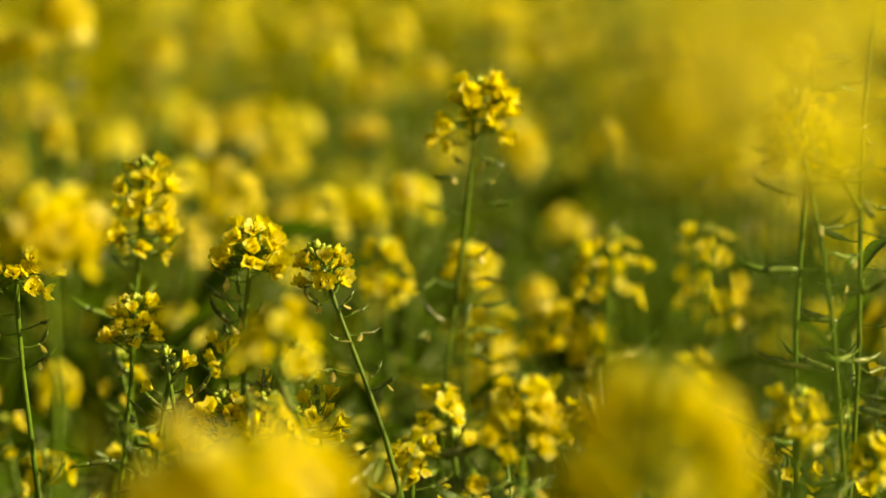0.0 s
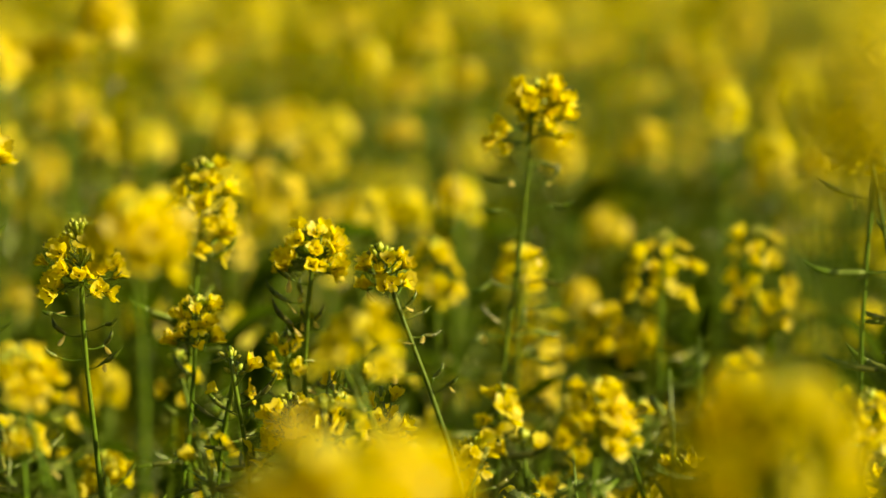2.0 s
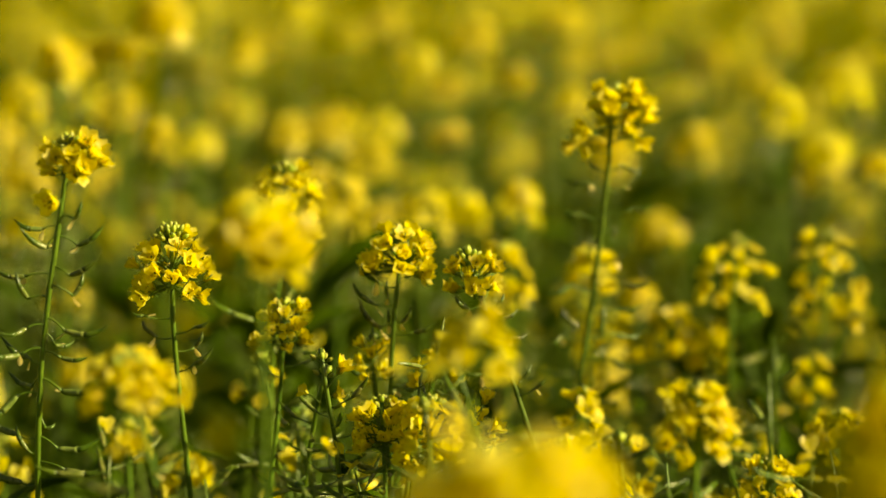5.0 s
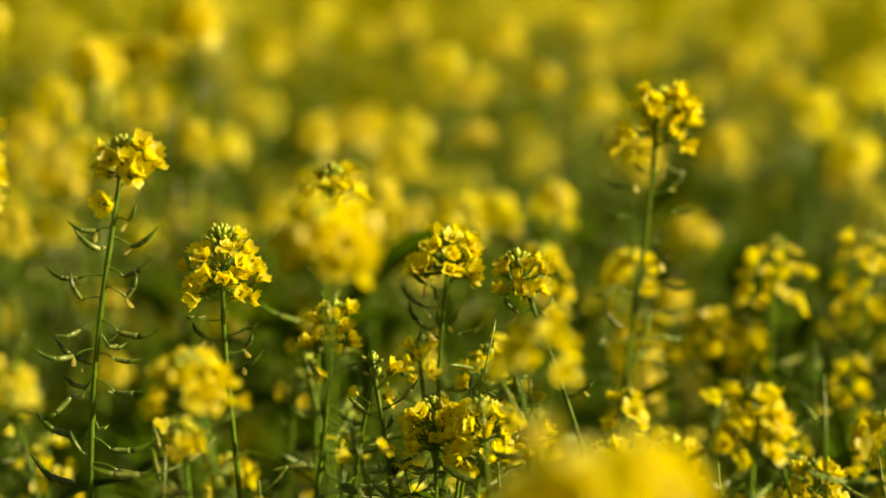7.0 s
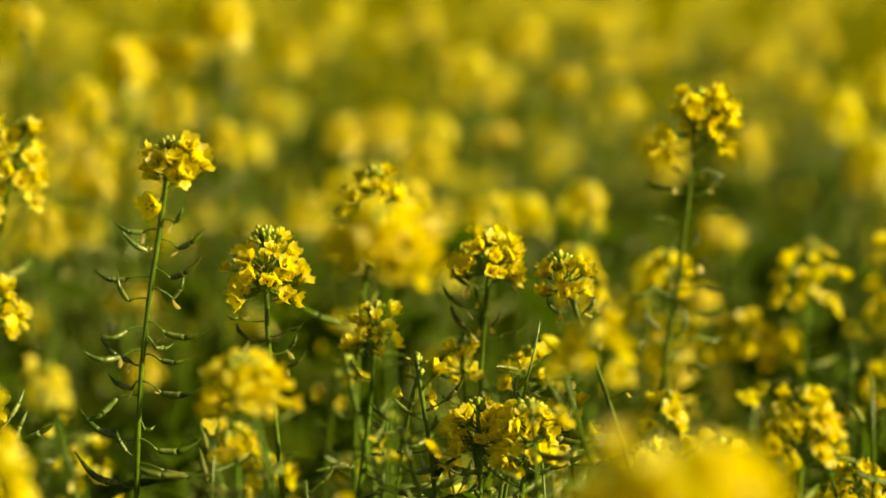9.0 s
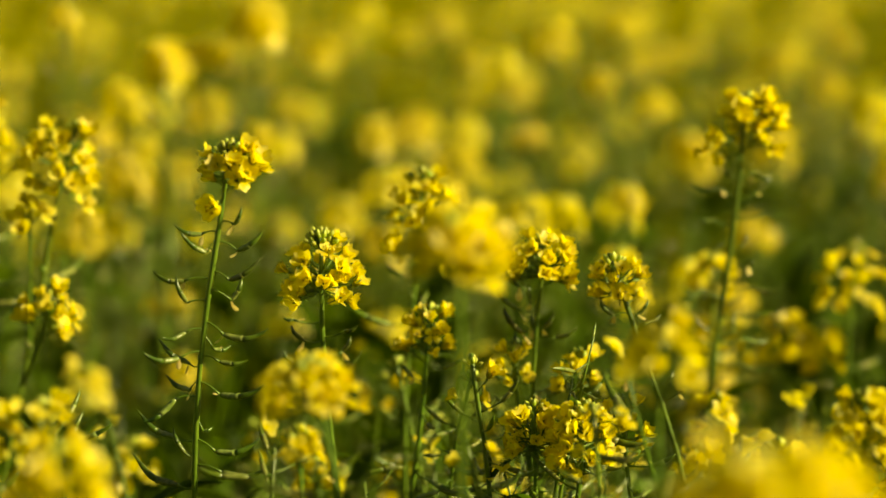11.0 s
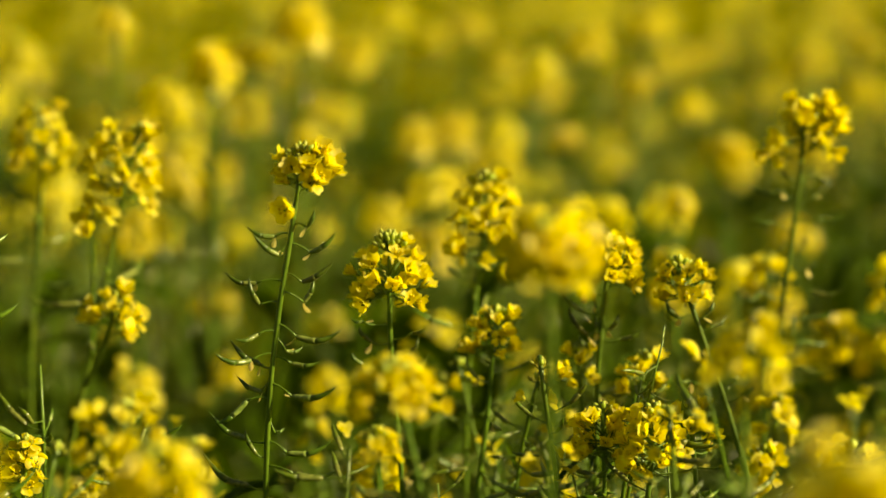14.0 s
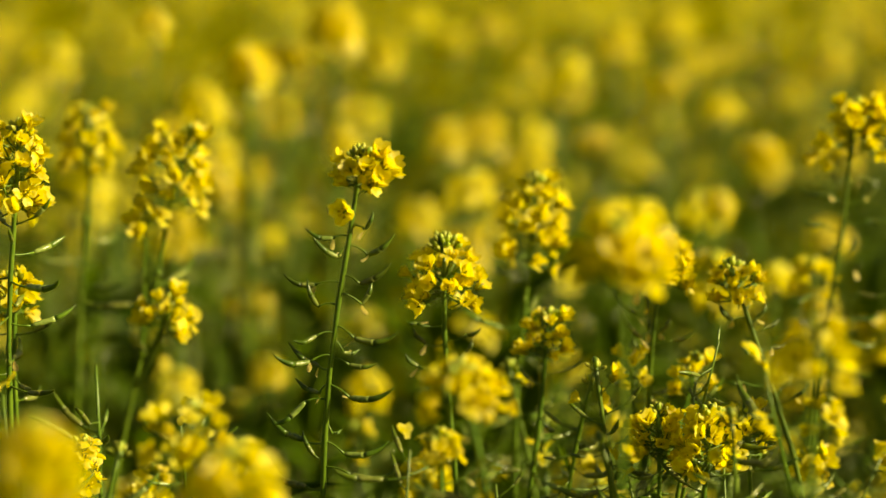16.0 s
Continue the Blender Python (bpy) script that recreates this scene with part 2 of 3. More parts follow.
def whole_flower(rng, petals, heart):
    """One flower as a single shape. Numbers: 0 petal, 1 stalk, 2 bud, 3 stamen."""
    s = Shape()
    for m in petal_poses(rng, 14):
        s.put(rng.choice(petals), m, 0)
    if heart:
        h = Shape().put(heart, Matrix.Identity(4))
        h.m = [i + 1 for i in h.m]
        s.put(h, Matrix.Identity(4))
    return s


FLOWERS = [whole_flower(rng, CUPPED if k % 2 else PETALS, HEARTS[k % 3]) for k in range(6)]
FLOWER_MESH = [f.mesh("flower", [PETAL, STALK, SEPAL, STAMEN]) for f in FLOWERS]
SIMPLE = [whole_flower(rng, LOW_PETALS, None) for k in range(4)]


def aim(at, direction, turn=0.0, scale=1.0):
    """A pose at a place whose z points along a direction."""
    q = Vector(direction).to_track_quat("Z", "Y")
    return Matrix.Translation(at) @ q.to_matrix().to_4x4() @ Matrix.Rotation(turn, 4, "Z") @ Matrix.Scale(scale, 4)


class Stem:
    """A stem's middle line, told by its drop below the tip: straight at the top, then easing to upright."""

    def __init__(self, tip, lean, lean_y, drop, seed, reach=0.30):
        self.tip, self.lean, self.lean_y, self.drop, self.reach = Vector(tip), lean, lean_y, drop, reach
        self.phase = seed * 1.7

    def at(self, h):
        k = self.reach * (1 - math.exp(-h / self.reach))
        sway = 0.0022 * math.sin(h * 24 + self.phase) * min(1, h / 0.05)
        return self.tip + Vector((-self.lean * k + sway, -self.lean_y * k + 0.5 * sway, -h))

    def shape(self, top, bottom, steps=26, sides=8):
        s = Shape()
        hs = [self.drop * (i / (steps - 1)) ** 1.25 for i in range(steps)]
        knob = lambda i: 1 + 0.10 * math.sin(i * 2.3 + self.phase)
        s.add(*tube([self.at(h) for h in reversed(hs)], [(top + (bottom - top) * (h / max(0.01, self.drop)) ** 0.7) * knob(i) for i, h in reversed(list(enumerate(hs)))], sides), 0)
        return s


def raceme_spots(rng, stem, wide, high, count):
    """Where a flower head's flowers sit: place of each flower's heart, its direction, its size. The upper ones rise past the
    buds, the lower ones stand out and nod."""
    out = []
    for i in range(count):
        k = (i + 0.5) / count
        elev = radians(52 - 68 * k ** 0.8 + rng.uniform(-14, 14))
        turn = i * 2.39996 + rng.uniform(-0.4, 0.4)
        d = Vector((math.cos(turn) * math.cos(elev), math.sin(turn) * math.cos(elev), math.sin(elev)))
        long = (wide / 2 - 0.0015) * rng.uniform(0.68, 1.06) * (1.0 if k > 0.2 else 0.92)
        root = stem.at(0.001 + 0.39 * wide + k * max(0.002, high - 0.45 * wide))
        face = (d + Vector((rng.uniform(-0.3, 0.3), rng.uniform(-0.3, 0.3), rng.uniform(0.05, 1.0)))).normalized()
        out.append((root + d * max(0.005, long - 0.003), face, rng.uniform(0.62, 1.08), root))
    return out


def bud_spots(rng, stem, count):
    out, dome = [], 0.0017 * math.sqrt(count)
    for i in range(count):
        k = (i + 0.5) / count
        elev, turn = radians(88 - 62 * k), i * 2.39996
        d = Vector((math.cos(turn) * math.cos(elev), math.sin(turn) * math.cos(elev), math.sin(elev)))
        out.append((stem.at(0.005) + d * dome * rng.uniform(0.75, 1.0) + Vector((0, 0, -0.002 if count > 20 else -0.003)), d, rng.uniform(0.75, 1.1)))
    return out


def bloom(plant, rng, at, face, size, root, cupped):
    """One open flower with its petals, on a pedicel from the stem."""
    flower = part("flower", rng.choice(HEART_MESH), plant, aim(at, face, rng.uniform(0, 6), size))
    for m in petal_poses(rng, 12):
        if rng.random() > 0.04:
            part("petal", rng.choice(CUPPED_MESH if cupped else PETAL_MESH), flower, m)
    way = at - root
    stalk = part("pedicel", rng.choice(PEDICEL_MESH), flower)
    stalk.matrix_basis = flower.matrix_basis.inverted() @ aim(root, way, rng.uniform(0, 6)) @ Matrix.Diagonal((0.010, 0.010, way.length, 1))


def raceme(plant, rng, stem, wide, high, flowers, buds, pods, pod_from, pod_to, fine, cup=0.0, big=1.0):
    """A flower head with its buds above and its pods below, as parts of a plant."""
    for at, face, size, root in raceme_spots(rng, stem, wide, high, flowers):
        if fine:
            bloom(plant, rng, at, face, size * big, root, rng.random() < cup)
        else:
            part("flower", rng.choice(FLOWER_MESH), plant, aim(at, face, rng.uniform(0, 6), size * big))
    for at, d, size in bud_spots(rng, stem, buds):
        part("bud", BUD_MESH[0], plant, aim(at, d, rng.uniform(0, 6), size))
    for i in range(pods):
        k = (i + rng.uniform(0.1, 0.9)) / pods
        h = pod_from + (pod_to - pod_from) * k
        young = max(0, 1 - (h - pod_from) / 0.035)
        pick = rng.randint(0, 2) if young > 0.3 else rng.randint(2, 7)
        m = Matrix.Translation(stem.at(h)) @ pose(0, 0, 0, rng.uniform(-25, 25), rng.uniform(2, 27) - 28 * young, math.degrees(i * 2.39996) + rng.uniform(-25, 25)) @ Matrix.Scale(rng.uniform(0.8, 1.15), 4)
        pod = part("pod", POD_MESH[pick], plant, m)
        if fine and rng.random() < 0.08 + 0.3 * young:
            part("petal", rng.choice(WITHERED_MESH), pod, pose(0.010, 0, 0.0005, 0, rng.uniform(70, 120), rng.uniform(-40, 40)) @ Matrix.Diagonal((0.75, 0.7, 0.6, 1)), "withered pale petal clinging to a pod")


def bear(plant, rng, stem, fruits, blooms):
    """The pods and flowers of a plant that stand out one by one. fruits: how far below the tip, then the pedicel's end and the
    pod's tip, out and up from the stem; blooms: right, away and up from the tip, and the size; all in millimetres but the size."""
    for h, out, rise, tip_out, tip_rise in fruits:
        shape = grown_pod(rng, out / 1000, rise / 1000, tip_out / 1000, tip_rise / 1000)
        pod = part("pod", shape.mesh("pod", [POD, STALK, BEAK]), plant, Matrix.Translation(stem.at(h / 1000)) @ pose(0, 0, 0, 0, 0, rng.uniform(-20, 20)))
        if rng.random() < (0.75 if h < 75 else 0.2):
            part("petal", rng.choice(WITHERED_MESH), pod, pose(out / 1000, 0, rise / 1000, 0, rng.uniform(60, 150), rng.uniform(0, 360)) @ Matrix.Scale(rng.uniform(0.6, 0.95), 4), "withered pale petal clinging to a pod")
    for right, away, up, size in blooms:
        at = stem.tip + Vector((right, away, up)) / 1000
        root = stem.at(max(0.004, -up / 1000 + 0.002))
        face = (at - root).normalized() + Vector((0, -0.25, 0.6 if up > -24 else -0.4))
        bloom(plant, rng, at, face, size, root, True)


PLANTS = []


def mustard(x, y, z, wide, high, flowers=20, lean=0.0, lean_y=0.0, pods=10, pod_to=0.14, buds=10, fine=True, branches=(), leaves=2, thick=0.0011, cup=0.5, big=1.0, leaf_from=0.15, fruits=(), blooms=(), label="", group="mustard plants in bloom"):
    """One plant: x, y, z of its tip, the width and height of its flower head, its lean, and side branches, each told from
    the tip: (right, away, down, width, height, flowers, pods), and where it forks off."""
    seed = len(PLANTS) + 11
    rng = random.Random(seed * 31)
    stem = Stem((x, y, z), lean, lean_y, z, seed)
    foot = stem.at(z)
    plant = new("mustard_plant")
    plant.location = foot
    stem.tip = stem.tip - foot
    part("stem", stem.shape(0.0011, thick * 2.2).mesh("stem", [STALK]), plant)
    raceme(plant, rng, stem, wide, high, flowers, buds, pods, high + 0.002, pod_to, fine, cup, big)
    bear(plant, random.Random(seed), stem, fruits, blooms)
    for right, away, down, w, hgt, n, p, *fork in branches:
        tip = stem.tip + Vector((right, away, -down))
        joint = fork[0] if fork else down + 0.06 + 1.1 * abs(right)
        side = Stem(tip, 0, 0, joint - down, seed + 3)
        a, b = side.tip, stem.at(joint)
        side.at = lambda h, a=a, b=b, j=joint - down: a.lerp(b, min(1, (h / j)) ** 1.6) * 1.0 + Vector((0, 0, (a.z - h) - (a.z + (b.z - a.z) * min(1, h / j) ** 1.6)))
        part("branch", side.shape(0.0008, 0.0015, 14, 6).mesh("branch", [STALK]), plant)
        raceme(plant, rng, side, w, hgt, n, 4 if n > 6 else 2, p, hgt + 0.002, (joint - down) * 0.8, fine, cup, big)
    for i in range(leaves):
        h = rng.uniform(leaf_from, 0.34)
        part("leaf", LEAF_MESH[rng.choice((0, 3))], plant, Matrix.Translation(stem.at(h)) @ pose(0, 0, 0, 0, rng.uniform(-20, 15), rng.uniform(0, 360)) @ Matrix.Scale(1.0 if h > 0.15 else 0.45, 4))
    for i in range(4):
        h = rng.uniform(0.4, 0.85)
        part("leaf", LEAF_MESH[2], plant, Matrix.Translation(stem.at(h)) @ pose(0, 0, 0, 0, rng.uniform(-20, 15), rng.uniform(0, 360)) @ Matrix.Scale(1.6, 4))
    tagged(plant, label or "yellow mustard plant in bloom on a thin green stem", "plant", group)
    PLANTS.append(plant)
    return plant


FIELD = thin_material("far_field", (0.026, 0.045, 0.003), (0.26, 0.235, 0.008), 0.8, 0.0, (1, 1, 1), 60, 1.0, 0.0, 0.0)

# ---- ground ----
def ground():
    n, s = 60, Shape()
    verts = []
    for i in range(n + 1):
        for j in range(n + 1):
            u, v = 2 * i / n - 1, 2 * j / n - 1
            x, y = 600 * u * abs(u) ** 2.2, 600 * v * abs(v) ** 2.2
            verts.append((x, y, 0.015 * noise.noise((x * 2, y * 2, 0))))
    s.add(verts, grid(n + 1, n + 1), 0)
    tagged(new("ground", s.mesh("ground", [SOIL])), "dark bare soil under the mustard crop", "ground", kind="structure")


def far_field():
    """The tops of the crop beyond the plants that are built one by one, out to the horizon."""
    s, verts, rings, spokes = Shape(), [], 46, 120
    for i in range(rings):
        r = 5.0 * (500 / 5.0) ** (i / (rings - 1))
        for j in range(spokes + 1):
            a = 2 * math.pi * (j % spokes) / spokes
            x, y = r * math.cos(a), r * math.sin(a)
            verts.append((x, y, (0.0 if i == 0 else 0.94) + 0.07 * noise.noise((x * 3, y * 3, 1.0))))
    s.add(verts, grid(rings, spokes + 1), 0)
    tagged(new("far_crop", s.mesh("far_crop", [FIELD])), "yellow and green mustard field reaching the horizon", "crop", kind="stuff")


ground()
far_field()

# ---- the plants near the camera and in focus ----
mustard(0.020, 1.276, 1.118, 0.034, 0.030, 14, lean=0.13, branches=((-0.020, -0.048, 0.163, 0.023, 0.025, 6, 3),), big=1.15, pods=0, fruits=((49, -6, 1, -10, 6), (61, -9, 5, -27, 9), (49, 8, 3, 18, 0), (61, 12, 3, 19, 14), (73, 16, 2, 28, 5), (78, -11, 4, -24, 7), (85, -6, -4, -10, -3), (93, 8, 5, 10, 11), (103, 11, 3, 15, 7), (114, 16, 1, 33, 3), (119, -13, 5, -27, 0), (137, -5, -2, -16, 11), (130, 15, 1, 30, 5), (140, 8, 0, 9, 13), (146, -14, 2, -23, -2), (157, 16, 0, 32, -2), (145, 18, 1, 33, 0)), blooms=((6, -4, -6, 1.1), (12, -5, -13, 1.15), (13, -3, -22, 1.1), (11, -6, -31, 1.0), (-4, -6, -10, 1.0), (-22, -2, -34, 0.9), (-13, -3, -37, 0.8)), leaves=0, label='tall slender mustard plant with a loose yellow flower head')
mustard(-0.166, 1.251, 1.076, 0.035, 0.051, 27, lean=0.06, big=1.12, pods=8, pod_to=0.12)
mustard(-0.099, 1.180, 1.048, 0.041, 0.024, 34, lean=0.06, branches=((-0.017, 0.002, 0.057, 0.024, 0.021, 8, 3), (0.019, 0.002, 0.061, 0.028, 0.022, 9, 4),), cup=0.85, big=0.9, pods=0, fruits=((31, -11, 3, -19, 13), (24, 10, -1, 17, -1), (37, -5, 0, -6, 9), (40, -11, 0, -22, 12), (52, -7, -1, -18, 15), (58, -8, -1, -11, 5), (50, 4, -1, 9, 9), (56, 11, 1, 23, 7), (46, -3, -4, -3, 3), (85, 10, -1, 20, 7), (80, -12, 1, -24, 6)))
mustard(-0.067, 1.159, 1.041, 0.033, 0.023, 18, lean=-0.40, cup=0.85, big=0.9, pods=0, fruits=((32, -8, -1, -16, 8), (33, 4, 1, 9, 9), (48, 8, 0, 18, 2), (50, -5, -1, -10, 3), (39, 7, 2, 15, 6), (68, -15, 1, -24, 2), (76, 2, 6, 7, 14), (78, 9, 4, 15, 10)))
mustard(-0.160, 1.170, 1.012, 0.033, 0.026, 18, lean=0.12, cup=0.8, big=0.85, pods=6, pod_to=0.1)
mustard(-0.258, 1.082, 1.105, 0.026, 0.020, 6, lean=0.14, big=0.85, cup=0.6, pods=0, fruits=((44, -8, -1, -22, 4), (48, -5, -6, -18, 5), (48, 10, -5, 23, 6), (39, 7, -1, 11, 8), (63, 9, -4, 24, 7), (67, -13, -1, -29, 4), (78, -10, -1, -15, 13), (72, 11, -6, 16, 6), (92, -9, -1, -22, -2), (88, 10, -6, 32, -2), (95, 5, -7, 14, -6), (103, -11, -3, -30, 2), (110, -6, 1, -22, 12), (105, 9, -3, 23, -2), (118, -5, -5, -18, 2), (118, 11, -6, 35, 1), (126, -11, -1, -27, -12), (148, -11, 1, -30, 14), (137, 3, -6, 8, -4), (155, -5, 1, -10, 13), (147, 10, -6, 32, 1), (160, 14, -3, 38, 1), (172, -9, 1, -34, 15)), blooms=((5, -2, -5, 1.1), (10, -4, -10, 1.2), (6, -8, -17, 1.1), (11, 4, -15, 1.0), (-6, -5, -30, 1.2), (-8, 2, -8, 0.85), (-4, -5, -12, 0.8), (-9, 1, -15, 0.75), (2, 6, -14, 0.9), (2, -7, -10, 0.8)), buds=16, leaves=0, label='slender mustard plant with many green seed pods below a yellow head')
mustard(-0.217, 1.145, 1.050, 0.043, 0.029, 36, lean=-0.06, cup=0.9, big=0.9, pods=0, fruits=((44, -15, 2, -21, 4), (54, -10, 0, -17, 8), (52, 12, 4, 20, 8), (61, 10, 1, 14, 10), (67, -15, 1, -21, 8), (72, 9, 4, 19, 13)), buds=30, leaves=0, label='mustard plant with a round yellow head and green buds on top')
mustard(0.160, 1.050, 1.127, 0.040, 0.034, 22, lean=-0.22, thick=0.0005, pods=16, pod_to=0.2, label='mustard plant with a ragged yellow flower head')
mustard(0.172, 1.066, 1.166, 0.018, 0.024, 9, lean=0.02, thick=0.0006, pods=6, pod_to=0.08)
mustard(0.204, 1.070, 1.198, 0.029, 0.026, 12, lean=0.05, thick=0.0006, pods=34, pod_to=0.23, branches=((-0.031, -0.02, 0.075, 0.014, 0.012, 3, 3, 0.130),), label='tall mustard stem hung with narrow green pods')
mustard(0.160, 1.001, 0.996, 0.029, 0.021, 16, pods=8, pod_to=0.08)
mustard(0.194, 0.999, 0.976, 0.020, 0.023, 9, pods=4, pod_to=0.08)
mustard(0.168, 1.428, 1.015, 0.045, 0.057, 28, lean=0.05, branches=((-0.013, -0.011, 0.079, 0.030, 0.039, 12, 2),), pods=8, pod_to=0.12, fine=False)
mustard(0.105, 1.398, 1.016, 0.052, 0.042, 22, fine=False)
mustard(0.073, 1.451, 0.961, 0.040, 0.035, 20, fine=False)
mustard(0.097, 1.450, 0.952, 0.029, 0.026, 14, fine=False)
mustard(0.035, 0.975, 1.007, 0.034, 0.031, 29, lean=0.02, pods=8, pod_to=0.08)
mustard(-0.015, 1.175, 0.936, 0.021, 0.021, 8, pods=3, pod_to=0.06)
mustard(-0.063, 1.110, 0.976, 0.031, 0.031, 9, lean=-0.10, pods=6, pod_to=0.07, cup=0.9, buds=3, label='mustard plant with half-open cupped yellow flowers')
mustard(-0.108, 1.099, 0.975, 0.033, 0.028, 28, cup=0.7, big=0.9, pods=6, pod_to=0.07)
mustard(-0.083, 1.080, 0.979, 0.035, 0.033, 31, lean=0.05, cup=0.7, big=0.9, pods=6, pod_to=0.07)
mustard(-0.065, 0.878, 1.053, 0.033, 0.023, 15, fine=False, pods=4, pod_to=0.08)
mustard(-0.148, 0.845, 1.102, 0.039, 0.025, 32, fine=False, pods=0, big=1.12)
mustard(-0.212, 0.923, 1.030, 0.041, 0.022, 22, lean=-0.25, pods=6, pod_to=0.07)
mustard(-0.219, 0.980, 0.987, 0.020, 0.015, 5, lean=-0.10, pods=4, pod_to=0.06)
mustard(-0.325, 0.933, 1.009, 0.040, 0.024, 18, fine=False, pods=4, pod_to=0.08)
mustard(-0.296, 0.803, 1.019, 0.041, 0.030, 30, fine=False, pods=4, pod_to=0.08)
mustard(-0.353, 0.706, 1.051, 0.034, 0.029, 30, fine=False, pods=4, pod_to=0.08)
mustard(-0.395, 1.077, 0.960, 0.019, 0.027, 12, pods=4, pod_to=0.08)
mustard(-0.361, 1.266, 1.100, 0.042, 0.044, 27, lean=0.30, branches=((-0.026, -0.014, 0.048, 0.012, 0.016, 3, 0), (-0.007, -0.059, 0.085, 0.032, 0.026, 12, 2),), big=1.15, pods=6, pod_to=0.12)
mustard(-0.435, 1.359, 1.104, 0.040, 0.039, 26, lean=0.05, fine=False, pods=6, pod_to=0.12)
mustard(-0.429, 1.099, 1.116, 0.031, 0.045, 25, lean=0.05, big=1.15, pods=14, pod_to=0.14)
mustard(-0.439, 1.138, 1.034, 0.023, 0.023, 10, pods=4, pod_to=0.08)
mustard(0.144, 1.236, 0.939, 0.036, 0.023, 17, pods=5, pod_to=0.08)
mustard(0.094, 1.164, 0.928, 0.037, 0.027, 22, pods=5, pod_to=0.08)
mustard(-0.340, 1.322, 0.903, 0.042, 0.037, 10, fine=False)
mustard(-0.060, 0.627, 1.058, 0.053, 0.030, 34, fine=False, pods=2, pod_to=0.08, big=1.35)
mustard(-0.042, 0.635, 1.052, 0.034, 0.024, 20, fine=False, pods=2, pod_to=0.08, big=1.2)
mustard(-0.078, 0.622, 1.053, 0.028, 0.024, 16, fine=False, pods=2, pod_to=0.08, big=1.2)
mustard(0.060, 0.606, 1.083, 0.046, 0.046, 40, fine=False, pods=2, pod_to=0.08, big=1.3)
mustard(0.040, 0.612, 1.068, 0.026, 0.030, 10, fine=False, pods=2, pod_to=0.08)
mustard(0.049, 0.363, 1.195, 0.038, 0.032, 9, fine=False, pods=0, pod_to=0.06, leaves=0)
mustard(0.047, 0.423, 1.191, 0.034, 0.033, 9, fine=False, pods=0, pod_to=0.06, leaves=0)
mustard(0.066, 0.385, 1.192, 0.036, 0.034, 4, fine=False, pods=0, pod_to=0.06, leaves=0)
mustard(0.032, 0.395, 1.196, 0.030, 0.026, 3, fine=False, pods=0, pod_to=0.06, leaves=0)
mustard(0.089, 0.507, 1.213, 0.041, 0.041, 20, fine=False, pods=0, pod_to=0.06, leaves=0)
mustard(0.016, 1.387, 1.009, 0.035, 0.024, 14, fine=False)
mustard(0.032, 1.480, 0.953, 0.045, 0.033, 16, fine=False)
mustard(-0.038, 1.447, 1.004, 0.034, 0.040, 20, fine=False)

# ---- plants behind, out of focus ----
def head_shape(rng, wide, high, flowers, buds, drop):
    """A whole flower head with its stem down to the ground as one shape. Numbers: 0 petal, 1 stalk, 2 bud."""
    stem = Stem((0, 0, 0), 0, 0, drop, rng.randint(0, 99))
    s = Shape()
    for at, face, size, root in raceme_spots(rng, stem, wide, high, flowers):
        s.put(rng.choice(SIMPLE), aim(at, face, rng.uniform(0, 6), size * 1.05), 0)
    for at, d, size in bud_spots(rng, stem, buds):
        s.put(Shape().add(*bead(0.0046, 0.0016, 4, 4), 2), aim(at, d, 0, size))
    return s, stem


def pods_shape(rng, stem, count, start, end):
    s = Shape()
    for i in range(count):
        h = start + (end - start) * (i + rng.random()) / count
        m = Matrix.Translation(stem.at(h)) @ pose(0, 0, 0, 0, rng.uniform(-35, 5), math.degrees(i * 2.4))
        s.put(Shape().add(*tube([(0, 0, 0), (0.010, 0, 0.002), (0.019, 0, 0.007), (0.027, 0, 0.015)], [0.0005, 0.0006, 0.0016, 0.0004], 4), 0), m)
    return s


FAR_MODELS = []


def far_model(k):
    rng = random.Random(500 + k)
    wide = rng.uniform(0.034, 0.046)
    high = wide * rng.uniform(0.55, 0.9)
    plant = new("mustard_plant")
    shape, stem = head_shape(rng, wide, high, rng.randint(14, 24), 8, 1.1)
    stem.tip = Vector((0, 0, 1.1))
    part("stem", stem.shape(0.0012, 0.004, 12, 5).mesh("stem", [STALK]), plant)
    part("flower_head", shape.mesh("flower_head", [PETAL, STALK, BUD]), plant, pose(0, 0, 1.1))
    part("pod_spray", pods_shape(rng, stem, 16, high, 0.24).mesh("pod_spray", [POD]), plant)
    for i in range(3):
        part("leaf", LEAF_MESH[(0, 3, 1)[i]], plant, Matrix.Translation(stem.at(rng.uniform(0.26, 0.5))) @ pose(0, 0, 0, 0, rng.uniform(-20, 15), rng.uniform(0, 360)))
    return tagged(plant, "mustard plant with a round yellow flower head", "plant", "mustard plants farther into the field")


TAKEN = []


def far_plant(x, y, z, size=1.0):
    """A plant farther into the field, by its tip."""
    k = len(TAKEN)
    TAKEN.append((x, y))
    r = random.Random(900 + k)
    m = pose(x, y, 0, 0, 0, r.uniform(0, 360)) @ Matrix.Diagonal((size, size, z / 1.1, 1))
    if k < 9:
        FAR_MODELS.append(far_model(k))
        FAR_MODELS[k].matrix_basis = m
        return FAR_MODELS[k]
    model = FAR_MODELS[r.randrange(9)]
    ob = copy_thing(model, pose(x, y, 0, 0, 0, r.uniform(0, 360)))
    ob.scale = (size, size, z / 1.1)
    return ob


